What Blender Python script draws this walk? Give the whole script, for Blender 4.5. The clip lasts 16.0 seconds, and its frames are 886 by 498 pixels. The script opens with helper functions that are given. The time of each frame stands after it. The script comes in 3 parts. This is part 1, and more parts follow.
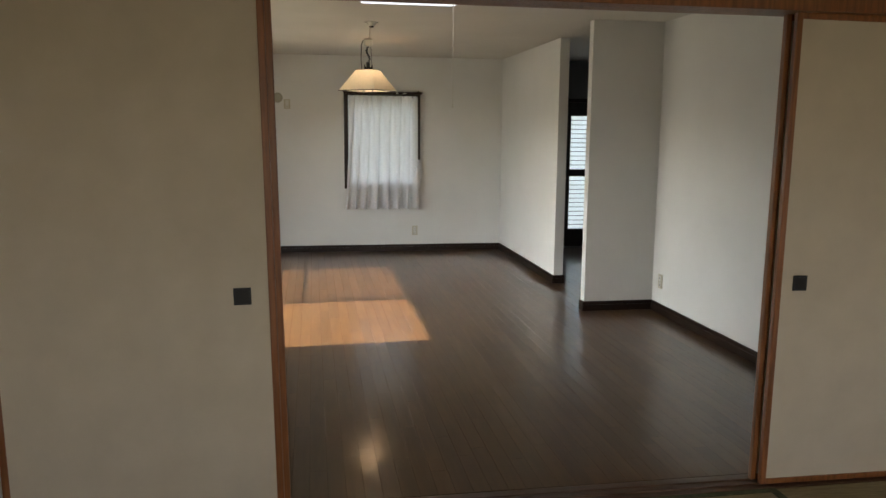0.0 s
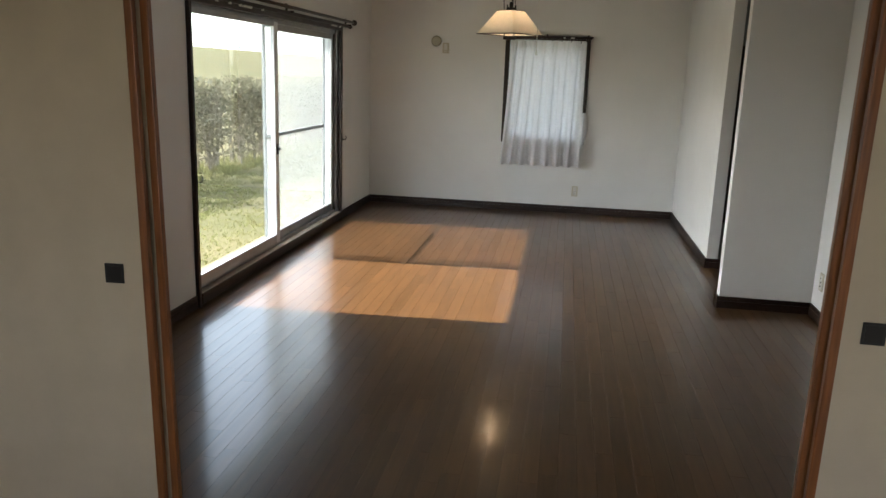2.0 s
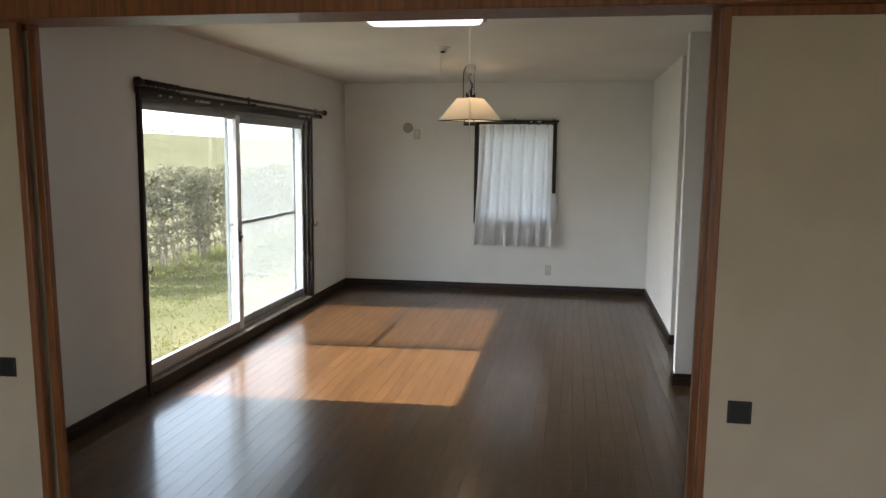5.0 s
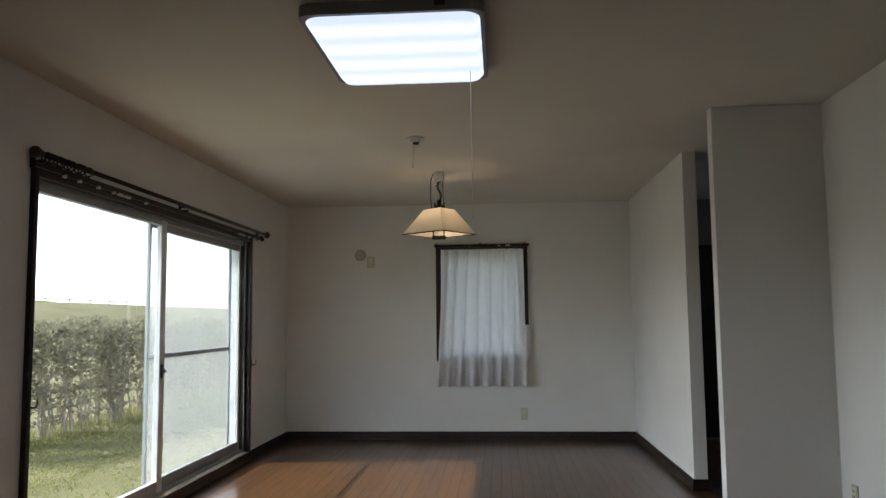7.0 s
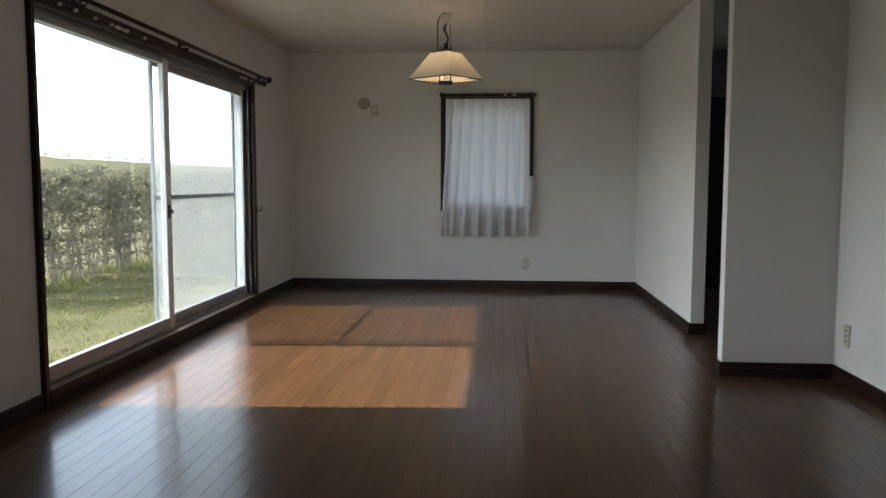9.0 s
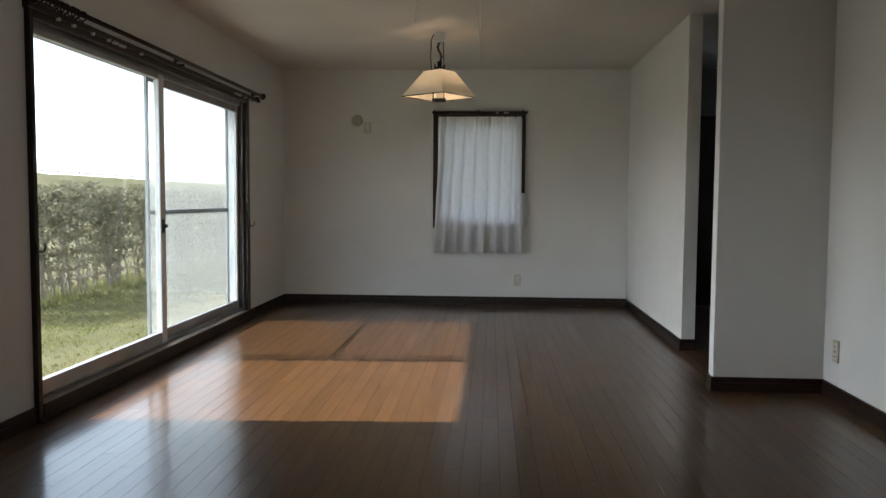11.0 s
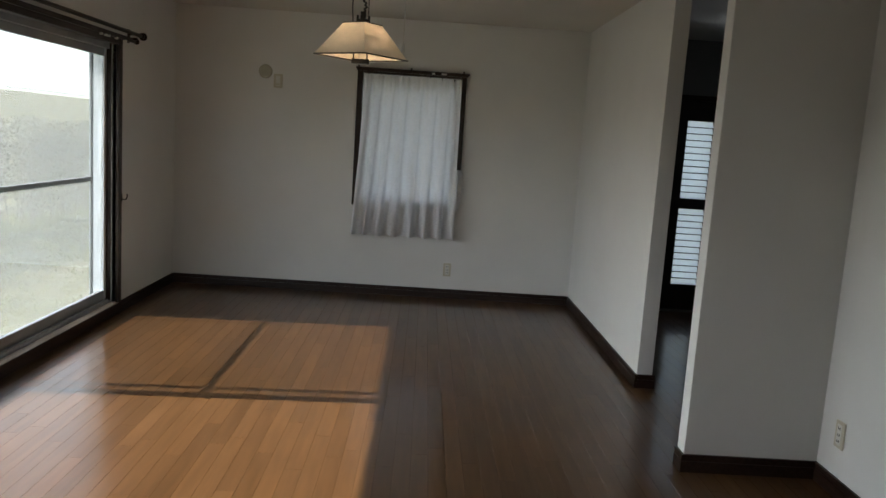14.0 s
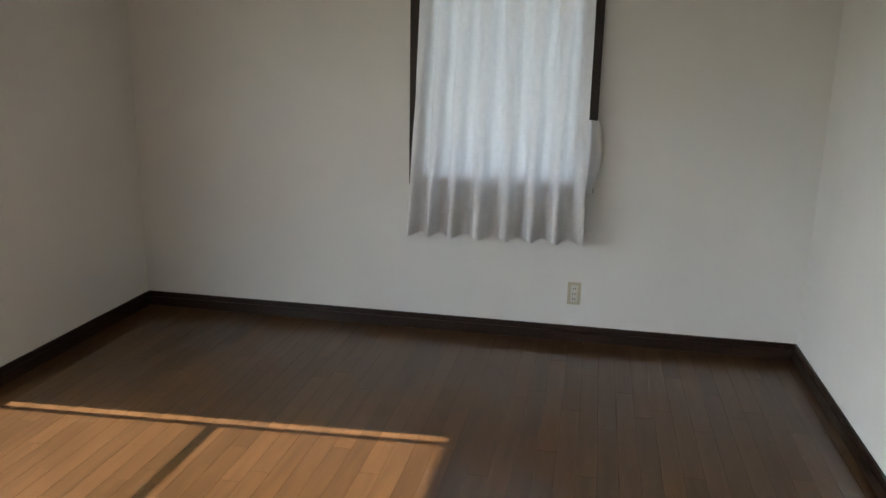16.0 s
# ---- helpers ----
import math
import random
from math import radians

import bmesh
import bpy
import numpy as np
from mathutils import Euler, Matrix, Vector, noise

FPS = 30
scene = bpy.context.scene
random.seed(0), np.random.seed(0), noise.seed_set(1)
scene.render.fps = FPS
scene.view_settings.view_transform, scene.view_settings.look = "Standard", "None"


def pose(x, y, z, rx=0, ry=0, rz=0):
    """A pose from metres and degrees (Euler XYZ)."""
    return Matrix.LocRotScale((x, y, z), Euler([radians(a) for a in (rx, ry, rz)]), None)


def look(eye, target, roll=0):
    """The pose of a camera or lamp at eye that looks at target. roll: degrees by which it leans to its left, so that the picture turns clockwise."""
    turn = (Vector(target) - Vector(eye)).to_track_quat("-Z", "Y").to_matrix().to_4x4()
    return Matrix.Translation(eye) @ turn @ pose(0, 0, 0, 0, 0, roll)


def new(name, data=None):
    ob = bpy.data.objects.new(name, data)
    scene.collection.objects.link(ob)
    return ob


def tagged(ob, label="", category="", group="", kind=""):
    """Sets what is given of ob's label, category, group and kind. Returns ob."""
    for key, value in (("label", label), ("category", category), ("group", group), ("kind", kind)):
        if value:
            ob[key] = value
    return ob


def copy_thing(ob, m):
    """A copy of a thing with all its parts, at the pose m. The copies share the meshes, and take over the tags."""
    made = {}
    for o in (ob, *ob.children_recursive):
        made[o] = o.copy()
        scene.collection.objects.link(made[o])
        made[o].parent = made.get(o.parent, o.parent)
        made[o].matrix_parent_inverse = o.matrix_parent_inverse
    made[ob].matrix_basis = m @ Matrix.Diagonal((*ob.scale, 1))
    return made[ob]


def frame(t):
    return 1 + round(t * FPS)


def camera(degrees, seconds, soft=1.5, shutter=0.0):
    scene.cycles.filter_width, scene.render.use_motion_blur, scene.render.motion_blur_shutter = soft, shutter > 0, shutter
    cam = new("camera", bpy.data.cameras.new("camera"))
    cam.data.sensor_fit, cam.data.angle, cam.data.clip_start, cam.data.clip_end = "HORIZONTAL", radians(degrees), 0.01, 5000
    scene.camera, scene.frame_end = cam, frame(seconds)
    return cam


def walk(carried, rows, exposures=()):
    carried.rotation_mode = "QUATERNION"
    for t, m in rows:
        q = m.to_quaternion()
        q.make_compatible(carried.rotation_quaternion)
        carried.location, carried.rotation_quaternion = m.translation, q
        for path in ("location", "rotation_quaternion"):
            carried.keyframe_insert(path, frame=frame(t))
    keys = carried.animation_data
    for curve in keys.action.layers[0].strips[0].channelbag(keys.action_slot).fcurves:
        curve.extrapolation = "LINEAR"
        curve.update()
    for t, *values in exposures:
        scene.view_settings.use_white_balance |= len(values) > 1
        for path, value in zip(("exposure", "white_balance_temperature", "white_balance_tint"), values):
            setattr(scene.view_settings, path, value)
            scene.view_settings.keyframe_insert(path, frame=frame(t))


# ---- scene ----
cam = camera(59.6, 16.0)
PATH = [
    (0, (-0.452, -1.697, 1.494), (-0.124, 0.253, 1.195), 0.5),
    (0.5, (-0.156, -1.327, 1.499), (0.283, 0.58, 1.085), 0.2),
    (1, (0.194, -0.979, 1.506), (0.325, 0.953, 1.008), 2.8),
    (1.5, (0.442, -0.864, 1.516), (0.322, 1.069, 1.017), 2.6),
    (2, (0.663, -1.009, 1.546), (0.37, 0.919, 1.1), 2.0),
    (2.5, (0.834, -1.234, 1.552), (0.53, 0.685, 1.078), 0.4),
    (3, (1.134, -1.322, 1.57), (0.684, 0.576, 1.128), 1.7),
    (5.5, (0.998, -0.68, 1.583), (0.712, 1.286, 1.357), 0.2),
    (6, (0.753, -0.28, 1.486), (0.539, 1.7, 1.299), -0.1),
    (6.5, (0.562, -0.032, 1.261), (0.495, 1.963, 1.391), -0.8),
    (7, (0.585, 0.028, 1.205), (0.44, 2.014, 1.388), -0.6),
    (7.5, (0.545, -0.005, 1.12), (0.419, 1.985, 1.271), -1.0),
    (8, (0.56, 0.04, 1.11), (0.42, 2.033, 1.018), -0.1),
    (10.3, (0.527, 0.044, 1.068), (0.377, 2.029, 0.877), 0.2),
    (10.5, (0.536, 0.048, 1.075), (0.388, 2.035, 0.901), 0.1),
    (11, (0.528, 0.007, 1.078), (0.405, 1.999, 0.951), 0.4),
    (11.5, (0.523, 0.02, 1.079), (0.392, 2.012, 0.961), 0.5),
    (12, (0.536, -0.004, 1.079), (0.402, 1.988, 0.974), 0.3),
    (12.5, (0.524, 0.049, 1.081), (0.391, 2.042, 0.975), 0.7),
    (13, (0.504, 0.15, 1.226), (0.324, 2.138, 1.119), 1.0),
    (13.5, (0.549, 0.57, 1.414), (0.423, 2.539, 1.085), 1.0),
    (14, (0.554, 1.15, 1.418), (0.614, 3.129, 1.135), 3.8),
    (14.5, (0.637, 1.837, 1.414), (0.581, 3.824, 1.191), 2.0),
    (15, (0.784, 2.618, 1.392), (0.774, 4.594, 1.086), 1.1),
    (15.5, (0.936, 3.393, 1.48), (0.833, 5.347, 1.065), 2.5),
    (16, (0.871, 4.08, 1.451), (0.5, 5.983, 0.96), 1.1),
]
EXPOSURES = [(0.0, 2.45, 6550, 12), (0.5, 2.8, 6350, 12), (1.5, 2.65, 6250, 12), (3.0, 2.2, 6200, 12), (5.5, 2.4, 6100, 12), (6.5, 2.0, 6050, 12), (7.0, 1.78, 6000, 12), (12.5, 1.78, 6050, 12),
             (14.5, 1.55, 6150, 12), (15.1, 1.9, 6100, 12), (16.0, 2.4, 6100, 12)]
walk(cam, [(r[0], look(*r[1:])) for r in PATH], EXPOSURES)


# ---- world, sun and large lights ----
SUN_TAN = 0.81
sun_dir = Vector((1.0, 0.062, -SUN_TAN)).normalized()

world = bpy.data.worlds.new("sky")
scene.world = world
world.use_nodes = True
wn, wl = world.node_tree.nodes, world.node_tree.links
sky = wn.new("ShaderNodeTexSky")
sky.sky_type = "NISHITA"
sky.sun_disc = False
sky.sun_elevation = math.atan(SUN_TAN)
sky.sun_rotation = math.atan2(-sun_dir.x, -sun_dir.y)
sky.air_density, sky.dust_density, sky.ozone_density = 1.0, 1.5, 0.6
haze = wn.new("ShaderNodeHueSaturation")     # thin bright haze over the whole sky
haze.inputs["Saturation"].default_value, haze.inputs["Value"].default_value = 0.45, 1.7
wl.new(sky.outputs[0], haze.inputs["Color"])
wl.new(haze.outputs[0], wn["Background"].inputs[0])
wn["Background"].inputs[1].default_value = 0.15

sun_data = bpy.data.lights.new("sun", "SUN")
sun_data.energy, sun_data.angle, sun_data.color = 5.0, radians(0.6), (1.0, 0.95, 0.87)
sun = new("sun", sun_data)
sun.rotation_euler = sun_dir.to_track_quat("-Z", "Y").to_euler()


def area(name, loc, toward, w, h, power, color):
    d = bpy.data.lights.new(name, "AREA")
    d.shape, d.size, d.size_y, d.energy, d.color = "RECTANGLE", w, h, power, color
    o = new(name, d)
    o.matrix_world = look(loc, toward)
    return o


# fill lamps: skylight boost at garden door, and an unseen added tatami room window
area("sky_light_garden", (-1.9, 5.13, 1.05), (0, 5.13, 0.9), 3.0, 1.6, 1.5, (0.86, 0.93, 1.0))
area("fill_light_tatami", (0.6, -3.3, 1.3), (0.6, 0, 1.0), 1.7, 1.2, 2.2, (1.0, 0.93, 0.82))


# ---- materials ----
def mat(name, color, rough=0.6, metal=0.0, var=0.08, scale=6.0, stretch=(1, 1, 1), bump=0.1, bscale=120.0,
        piece=0.0, coat=0.0, spec=0.5, second=None):
    """Base colour with variation at two scales, fine bump, and a shift from piece to piece."""
    m = bpy.data.materials.new(name)
    m.use_nodes = True
    n, l = m.node_tree.nodes, m.node_tree.links
    b = n["Principled BSDF"]
    tc, mp = n.new("ShaderNodeTexCoord"), n.new("ShaderNodeMapping")
    mp.inputs["Scale"].default_value = stretch
    if piece:
        oi = n.new("ShaderNodeObjectInfo")
        isl, add, rnd = n.new("ShaderNodeNewGeometry"), n.new("ShaderNodeMath"), n.new("ShaderNodeMath")
        add.operation, rnd.operation = "ADD", "FRACT"
        l.new(oi.outputs["Random"], add.inputs[0])
        l.new(isl.outputs["Random Per Island"], add.inputs[1])
        l.new(add.outputs[0], rnd.inputs[0])
        off = n.new("ShaderNodeVectorMath")
        off.operation = "SCALE"
        off.inputs[0].default_value = (37.0, 11.0, 5.0)
        l.new(rnd.outputs[0], off.inputs["Scale"])
        l.new(off.outputs[0], mp.inputs["Location"])
    l.new(tc.outputs["Object"], mp.inputs[0])
    big, fine = n.new("ShaderNodeTexNoise"), n.new("ShaderNodeTexNoise")
    big.inputs["Scale"].default_value, big.inputs["Detail"].default_value = scale, 2.0 if piece else 6
    fine.inputs["Scale"].default_value, fine.inputs["Detail"].default_value = bscale, 3
    l.new(mp.outputs[0], big.inputs[0])
    l.new(mp.outputs[0], fine.inputs[0])
    mx = n.new("ShaderNodeMix")
    mx.data_type = "RGBA"
    c2 = second or tuple(c * (1 - 2 * var) for c in color)
    mx.inputs["A"].default_value = (*(c * (1 + var) for c in color), 1)
    mx.inputs["B"].default_value = (*c2, 1)
    ramp = n.new("ShaderNodeMapRange")
    ramp.inputs["From Min"].default_value, ramp.inputs["From Max"].default_value = 0.3, 0.7
    l.new(big.outputs[0], ramp.inputs[0])
    l.new(ramp.outputs[0], mx.inputs["Factor"])
    out = mx.outputs["Result"]
    if piece:
        hs = n.new("ShaderNodeHueSaturation")
        r2 = n.new("ShaderNodeMapRange")
        r2.inputs["To Min"].default_value, r2.inputs["To Max"].default_value = 1 - piece, 1 + piece
        l.new(rnd.outputs[0], r2.inputs[0])
        grain = n.new("ShaderNodeTexNoise")
        grain.inputs["Scale"].default_value, grain.inputs["Detail"].default_value = 5.0, 3.0
        l.new(mp.outputs[0], grain.inputs[0])
        blot = n.new("ShaderNodeTexNoise")
        blot.inputs["Scale"].default_value, blot.inputs["Detail"].default_value = 3.2, 4.0
        l.new(tc.outputs["Object"], blot.inputs[0])
        gr = n.new("ShaderNodeMapRange")
        gr.inputs["From Min"].default_value, gr.inputs["From Max"].default_value = 0.3, 0.7
        gr.inputs["To Min"].default_value, gr.inputs["To Max"].default_value = 0.95, 1.05
        l.new(grain.outputs[0], gr.inputs[0])
        br = n.new("ShaderNodeMapRange")
        br.inputs["To Min"].default_value, br.inputs["To Max"].default_value = 0.88, 1.12
        l.new(blot.outputs[0], br.inputs[0])
        m1, m2 = n.new("ShaderNodeMath"), n.new("ShaderNodeMath")
        m1.operation = m2.operation = "MULTIPLY"
        l.new(r2.outputs[0], m1.inputs[0])
        l.new(gr.outputs[0], m1.inputs[1])
        l.new(m1.outputs[0], m2.inputs[0])
        l.new(br.outputs[0], m2.inputs[1])
        l.new(m2.outputs[0], hs.inputs["Value"])
        l.new(out, hs.inputs["Color"])
        out = hs.outputs[0]
    l.new(out, b.inputs["Base Color"])
    rr = n.new("ShaderNodeMapRange")
    rr.inputs["To Min"].default_value, rr.inputs["To Max"].default_value = rough * (0.955 if piece else 0.85), min(1, rough * (1.04 if piece else 1.15))
    l.new(big.outputs[0], rr.inputs[0])
    l.new(rr.outputs[0], b.inputs["Roughness"])
    b.inputs["Metallic"].default_value = metal
    b.inputs["Specular IOR Level"].default_value = spec
    b.inputs["Coat Weight"].default_value = coat
    b.inputs["Coat Roughness"].default_value = 0.13
    bp = n.new("ShaderNodeBump")
    bp.inputs["Strength"].default_value, bp.inputs["Distance"].default_value = bump, 0.002
    l.new(fine.outputs[0], bp.inputs["Height"])
    l.new(bp.outputs[0], b.inputs["Normal"])
    return m


def emitter(name, color, strength):
    m = bpy.data.materials.new(name)
    m.use_nodes = True
    b = m.node_tree.nodes["Principled BSDF"]
    b.inputs["Base Color"].default_value = (0.8, 0.8, 0.8, 1)
    b.inputs["Emission Color"].default_value = (*color, 1)
    b.inputs["Emission Strength"].default_value = strength
    return m


def cloth(name, color, through_part, clear=0.0, second=None, scale=40.0):
    """Thin cloth or mesh: reflects, lets light through, and may leave gaps."""
    m = bpy.data.materials.new(name)
    m.use_nodes = True
    n, l = m.node_tree.nodes, m.node_tree.links
    n.remove(n["Principled BSDF"])
    d, t, c = n.new("ShaderNodeBsdfDiffuse"), n.new("ShaderNodeBsdfTranslucent"), n.new("ShaderNodeBsdfTransparent")
    a, b = n.new("ShaderNodeMixShader"), n.new("ShaderNodeMixShader")
    tc, nz, mr = n.new("ShaderNodeTexCoord"), n.new("ShaderNodeTexNoise"), n.new("ShaderNodeMix")
    nz.inputs["Scale"].default_value, nz.inputs["Detail"].default_value = scale, 6
    mr.data_type = "RGBA"
    mr.inputs["A"].default_value = (*color, 1)
    mr.inputs["B"].default_value = (*(second or tuple(k * 0.86 for k in color)), 1)
    l.new(tc.outputs["Object"], nz.inputs[0])
    l.new(nz.outputs[0], mr.inputs["Factor"])
    for s in (d, t):
        l.new(mr.outputs["Result"], s.inputs[0])
    a.inputs[0].default_value, b.inputs[0].default_value = through_part, clear
    l.new(d.outputs[0], a.inputs[1])
    l.new(t.outputs[0], a.inputs[2])
    l.new(a.outputs[0], b.inputs[1])
    l.new(c.outputs[0], b.inputs[2])
    l.new(b.outputs[0], n["Material Output"].inputs[0])
    return m


def glass_mat():
    m = bpy.data.materials.new("window_glass")
    m.use_nodes = True
    n, l = m.node_tree.nodes, m.node_tree.links
    n.remove(n["Principled BSDF"])
    g, c, f, x = (n.new("ShaderNodeBsdfGlossy"), n.new("ShaderNodeBsdfTransparent"), n.new("ShaderNodeLayerWeight"), n.new("ShaderNodeMixShader"))
    p, q = n.new("ShaderNodeMath"), n.new("ShaderNodeMath")
    p.operation, q.operation = "POWER", "MULTIPLY_ADD"
    p.inputs[1].default_value, q.inputs[1].default_value, q.inputs[2].default_value = 4.0, 0.4, 0.02
    l.new(f.outputs["Facing"], p.inputs[0])
    l.new(p.outputs[0], q.inputs[0])
    g.inputs["Roughness"].default_value = 0.02
    c.inputs[0].default_value = (0.84, 0.87, 0.86, 1)
    l.new(q.outputs[0], x.inputs[0])
    l.new(c.outputs[0], x.inputs[1])
    l.new(g.outputs[0], x.inputs[2])
    l.new(x.outputs[0], n["Material Output"].inputs[0])
    return m


WALL = mat("white_wallpaper", (0.73, 0.715, 0.685), 0.9, var=0.02, scale=2, bump=0.35, bscale=260)
CEIL = mat("cream_ceiling_paper", (0.63, 0.595, 0.535), 0.9, var=0.02, scale=2, bump=0.35, bscale=260)
OUTWALL = mat("outside_render", (0.5, 0.47, 0.42), 0.9, bump=0.5, bscale=80)
DARK = mat("dark_stained_wood", (0.026, 0.013, 0.008), 0.38, spec=0.3, var=0.25, scale=9, stretch=(6, 0.6, 6), bump=0.25, bscale=60)
PLANK = mat("varnished_floorboard", (0.081, 0.0395, 0.0145), 0.30, var=0.08, scale=7, stretch=(5, 0.45, 4), bump=0.0, bscale=40,
            piece=0.18, spec=0.14, coat=0.55, second=(0.066, 0.0320, 0.0115))
JOINT = mat("dark_floor_joint", (0.050, 0.025, 0.010), 0.8, spec=0.1)
REDWOOD = mat("reddish_varnished_wood", (0.23, 0.080, 0.022), 0.38, var=0.2, scale=8, stretch=(9, 9, 0.6), bump=0.2, bscale=70)
SILLWOOD = mat("brown_sill_wood", (0.085, 0.038, 0.018), 0.4, var=0.2, scale=8, stretch=(0.6, 9, 9), bump=0.2, bscale=70)
WORN_SUNLIT = mat("worn_sunlit_wood", (0.30, 0.235, 0.17), 0.6, var=0.2, scale=7, stretch=(8, 0.7, 8), bump=0.3, bscale=60)
PAPER = mat("beige_fusuma_paper", (0.53, 0.445, 0.33), 0.85, var=0.04, scale=5, bump=0.3, bscale=180)
PULL = mat("black_recessed_pull", (0.012, 0.011, 0.011), 0.35, var=0.1)
TATAMI = mat("woven_rush", (0.24, 0.185, 0.085), 0.75, var=0.15, scale=12, stretch=(1, 14, 1), bump=0.9, bscale=90)
HERI = mat("green_mat_border", (0.050, 0.058, 0.018), 0.8, var=0.3, scale=60, bump=0.6, bscale=300)
ALU = mat("white_aluminium", (0.70, 0.72, 0.73), 0.4, metal=0.0, var=0.04, bump=0.03)
ALUGREY = mat("grey_aluminium", (0.36, 0.37, 0.38), 0.4, metal=0.35, var=0.06, bump=0.03)
GLASS = glass_mat()
SCREEN = cloth("grey_insect_mesh", (0.50, 0.51, 0.50), 0.5, clear=0.74)
CURTAIN = cloth("white_cotton", (0.86, 0.86, 0.87), 0.22)
SHADE = cloth("cream_lamp_fabric", (0.84, 0.79, 0.68), 0.16)
PLASTIC = mat("cream_plastic", (0.55, 0.50, 0.38), 0.45, var=0.04, bump=0.03)
WHITEP = mat("white_plastic", (0.66, 0.64, 0.58), 0.45, var=0.04, bump=0.03)
OLIVE = mat("olive_plastic_cap", (0.40, 0.375, 0.29), 0.55, var=0.06)
BLACK = mat("black_metal", (0.018, 0.016, 0.015), 0.4, metal=0.3, var=0.1, bump=0.05)
HOUSING = mat("grey_lamp_housing", (0.20, 0.20, 0.21), 0.5, var=0.05, bump=0.03)
# grey is darkened to stand in for the kitchen's poor light
KITWALL = mat("darkened_kitchen_wallpaper", (0.20, 0.20, 0.185), 0.9, var=0.05, scale=3, bump=0.3, bscale=200)
KITDARK = mat("dark_kitchen_laminate", (0.035, 0.028, 0.024), 0.4, var=0.15)
STEEL = mat("brushed_steel", (0.5, 0.5, 0.5), 0.28, metal=1.0, var=0.08, stretch=(20, 1, 1), bump=0.05)
FROST = cloth("frosted_louvre_glass", (0.83, 0.88, 0.90), 0.75)
DIFFUSER = emitter("lit_diffuser", (0.80, 0.88, 1.0), 0.31)
dn, dl = DIFFUSER.node_tree.nodes, DIFFUSER.node_tree.links
wave, wtc, wr = dn.new("ShaderNodeTexWave"), dn.new("ShaderNodeTexCoord"), dn.new("ShaderNodeMapRange")
wave.bands_direction = "Y"                    # the tubes behind the panel
wave.inputs["Scale"].default_value, wave.inputs["Distortion"].default_value = 1.6, 0.3
wr.inputs["To Min"].default_value, wr.inputs["To Max"].default_value = 0.27, 0.36
dl.new(wtc.outputs["Object"], wave.inputs[0])
dl.new(wave.outputs["Fac"], wr.inputs[0])
dl.new(wr.outputs[0], dn["Principled BSDF"].inputs["Emission Strength"])
BULB = emitter("warm_bulb", (1.0, 0.66, 0.36), 11.0)
TUBE = emitter("fluorescent_tube", (0.9, 0.95, 1.0), 2.0)
GRASSLAND = mat("dry_grass_ground", (0.128, 0.108, 0.060), 0.95, spec=0.03, var=0.25, scale=0.45, bump=0.9, bscale=30, second=(0.080, 0.080, 0.038))
BLADE = cloth("grass_blades", (0.145, 0.180, 0.058), 0.5, second=(0.28, 0.235, 0.12), scale=2.6)
LEAF = cloth("hedge_leaf", (0.098, 0.116, 0.056), 0.42, second=(0.26, 0.215, 0.155), scale=9.0)
BARK = mat("grey_bark", (0.29, 0.25, 0.20), 0.9, spec=0.05, var=0.25, scale=14, bump=0.8, bscale=60)
CONCRETE = mat("pale_concrete", (0.24, 0.205, 0.13), 0.9, spec=0.05, var=0.08, scale=4, bump=0.6, bscale=60)
RAILMAT = mat("weathered_guard_rail", (0.24, 0.26, 0.29), 0.6, var=0.1)


# ---- helpers for meshes ----
def box(bm, x0, x1, y0, y1, z0, z1, bevel=0.0):
    r = bmesh.ops.create_cube(bm, size=1)["verts"]
    for v in r:
        v.co = (x0 + (v.co.x + .5) * (x1 - x0), y0 + (v.co.y + .5) * (y1 - y0), z0 + (v.co.z + .5) * (z1 - z0))
    if bevel:
        es = list({e for v in r for e in v.link_edges})
        bmesh.ops.bevel(bm, geom=es, offset=bevel, segments=2, affect="EDGES", profile=0.5)
    return bm


def cube(*a, bevel=0.0):
    return box(bmesh.new(), *a, bevel=bevel)


def rod(bm, a, b, r, r2=None, seg=12):
    a, b = Vector(a), Vector(b)
    d = b - a
    m = Matrix.Translation((a + b) / 2) @ d.to_track_quat("Z", "Y").to_matrix().to_4x4()
    bmesh.ops.create_cone(bm, cap_ends=True, segments=seg, radius1=r, radius2=r if r2 is None else r2, depth=d.length, matrix=m)
    return bm


def ball(bm, c, r, sx=1, sy=1, sz=1):
    m = Matrix.Translation(c) @ Matrix.Diagonal((sx, sy, sz, 1))
    bmesh.ops.create_uvsphere(bm, u_segments=14, v_segments=9, radius=r, matrix=m)
    return bm


def tube(bm, pts, r, seg=8):
    for a, b in zip(pts, pts[1:]):
        rod(bm, a, b, r, seg=seg)
    return bm


def link(name, bm, material, smooth=False):
    me = bpy.data.meshes.new(name)
    bmesh.ops.recalc_face_normals(bm, faces=bm.faces)
    bm.to_mesh(me)
    bm.free()
    me.materials.append(material)
    if smooth:
        me.polygons.foreach_set("use_smooth", [True] * len(me.polygons))
    return new(name, me)


def origin(ob):
    while ob.parent:
        ob = ob.parent
    return ob.location.copy()


def part(name, bm, material, parent, label="", smooth=False):
    """One mesh under a thing or a part; the bmesh is in world places."""
    bmesh.ops.translate(bm, verts=bm.verts, vec=-origin(parent))
    o = link(name, bm, material, smooth)
    o.parent = parent
    return tagged(o, label)


def thing(name, at, label, category, group="", kind=""):
    e = new(name)
    e.location = at
    e.empty_display_size = 0.1
    return tagged(e, label, category, group, kind)


def struct(name, bm, material, label):
    return tagged(link(name, bm, material), label, name.split("_")[0], kind="structure")


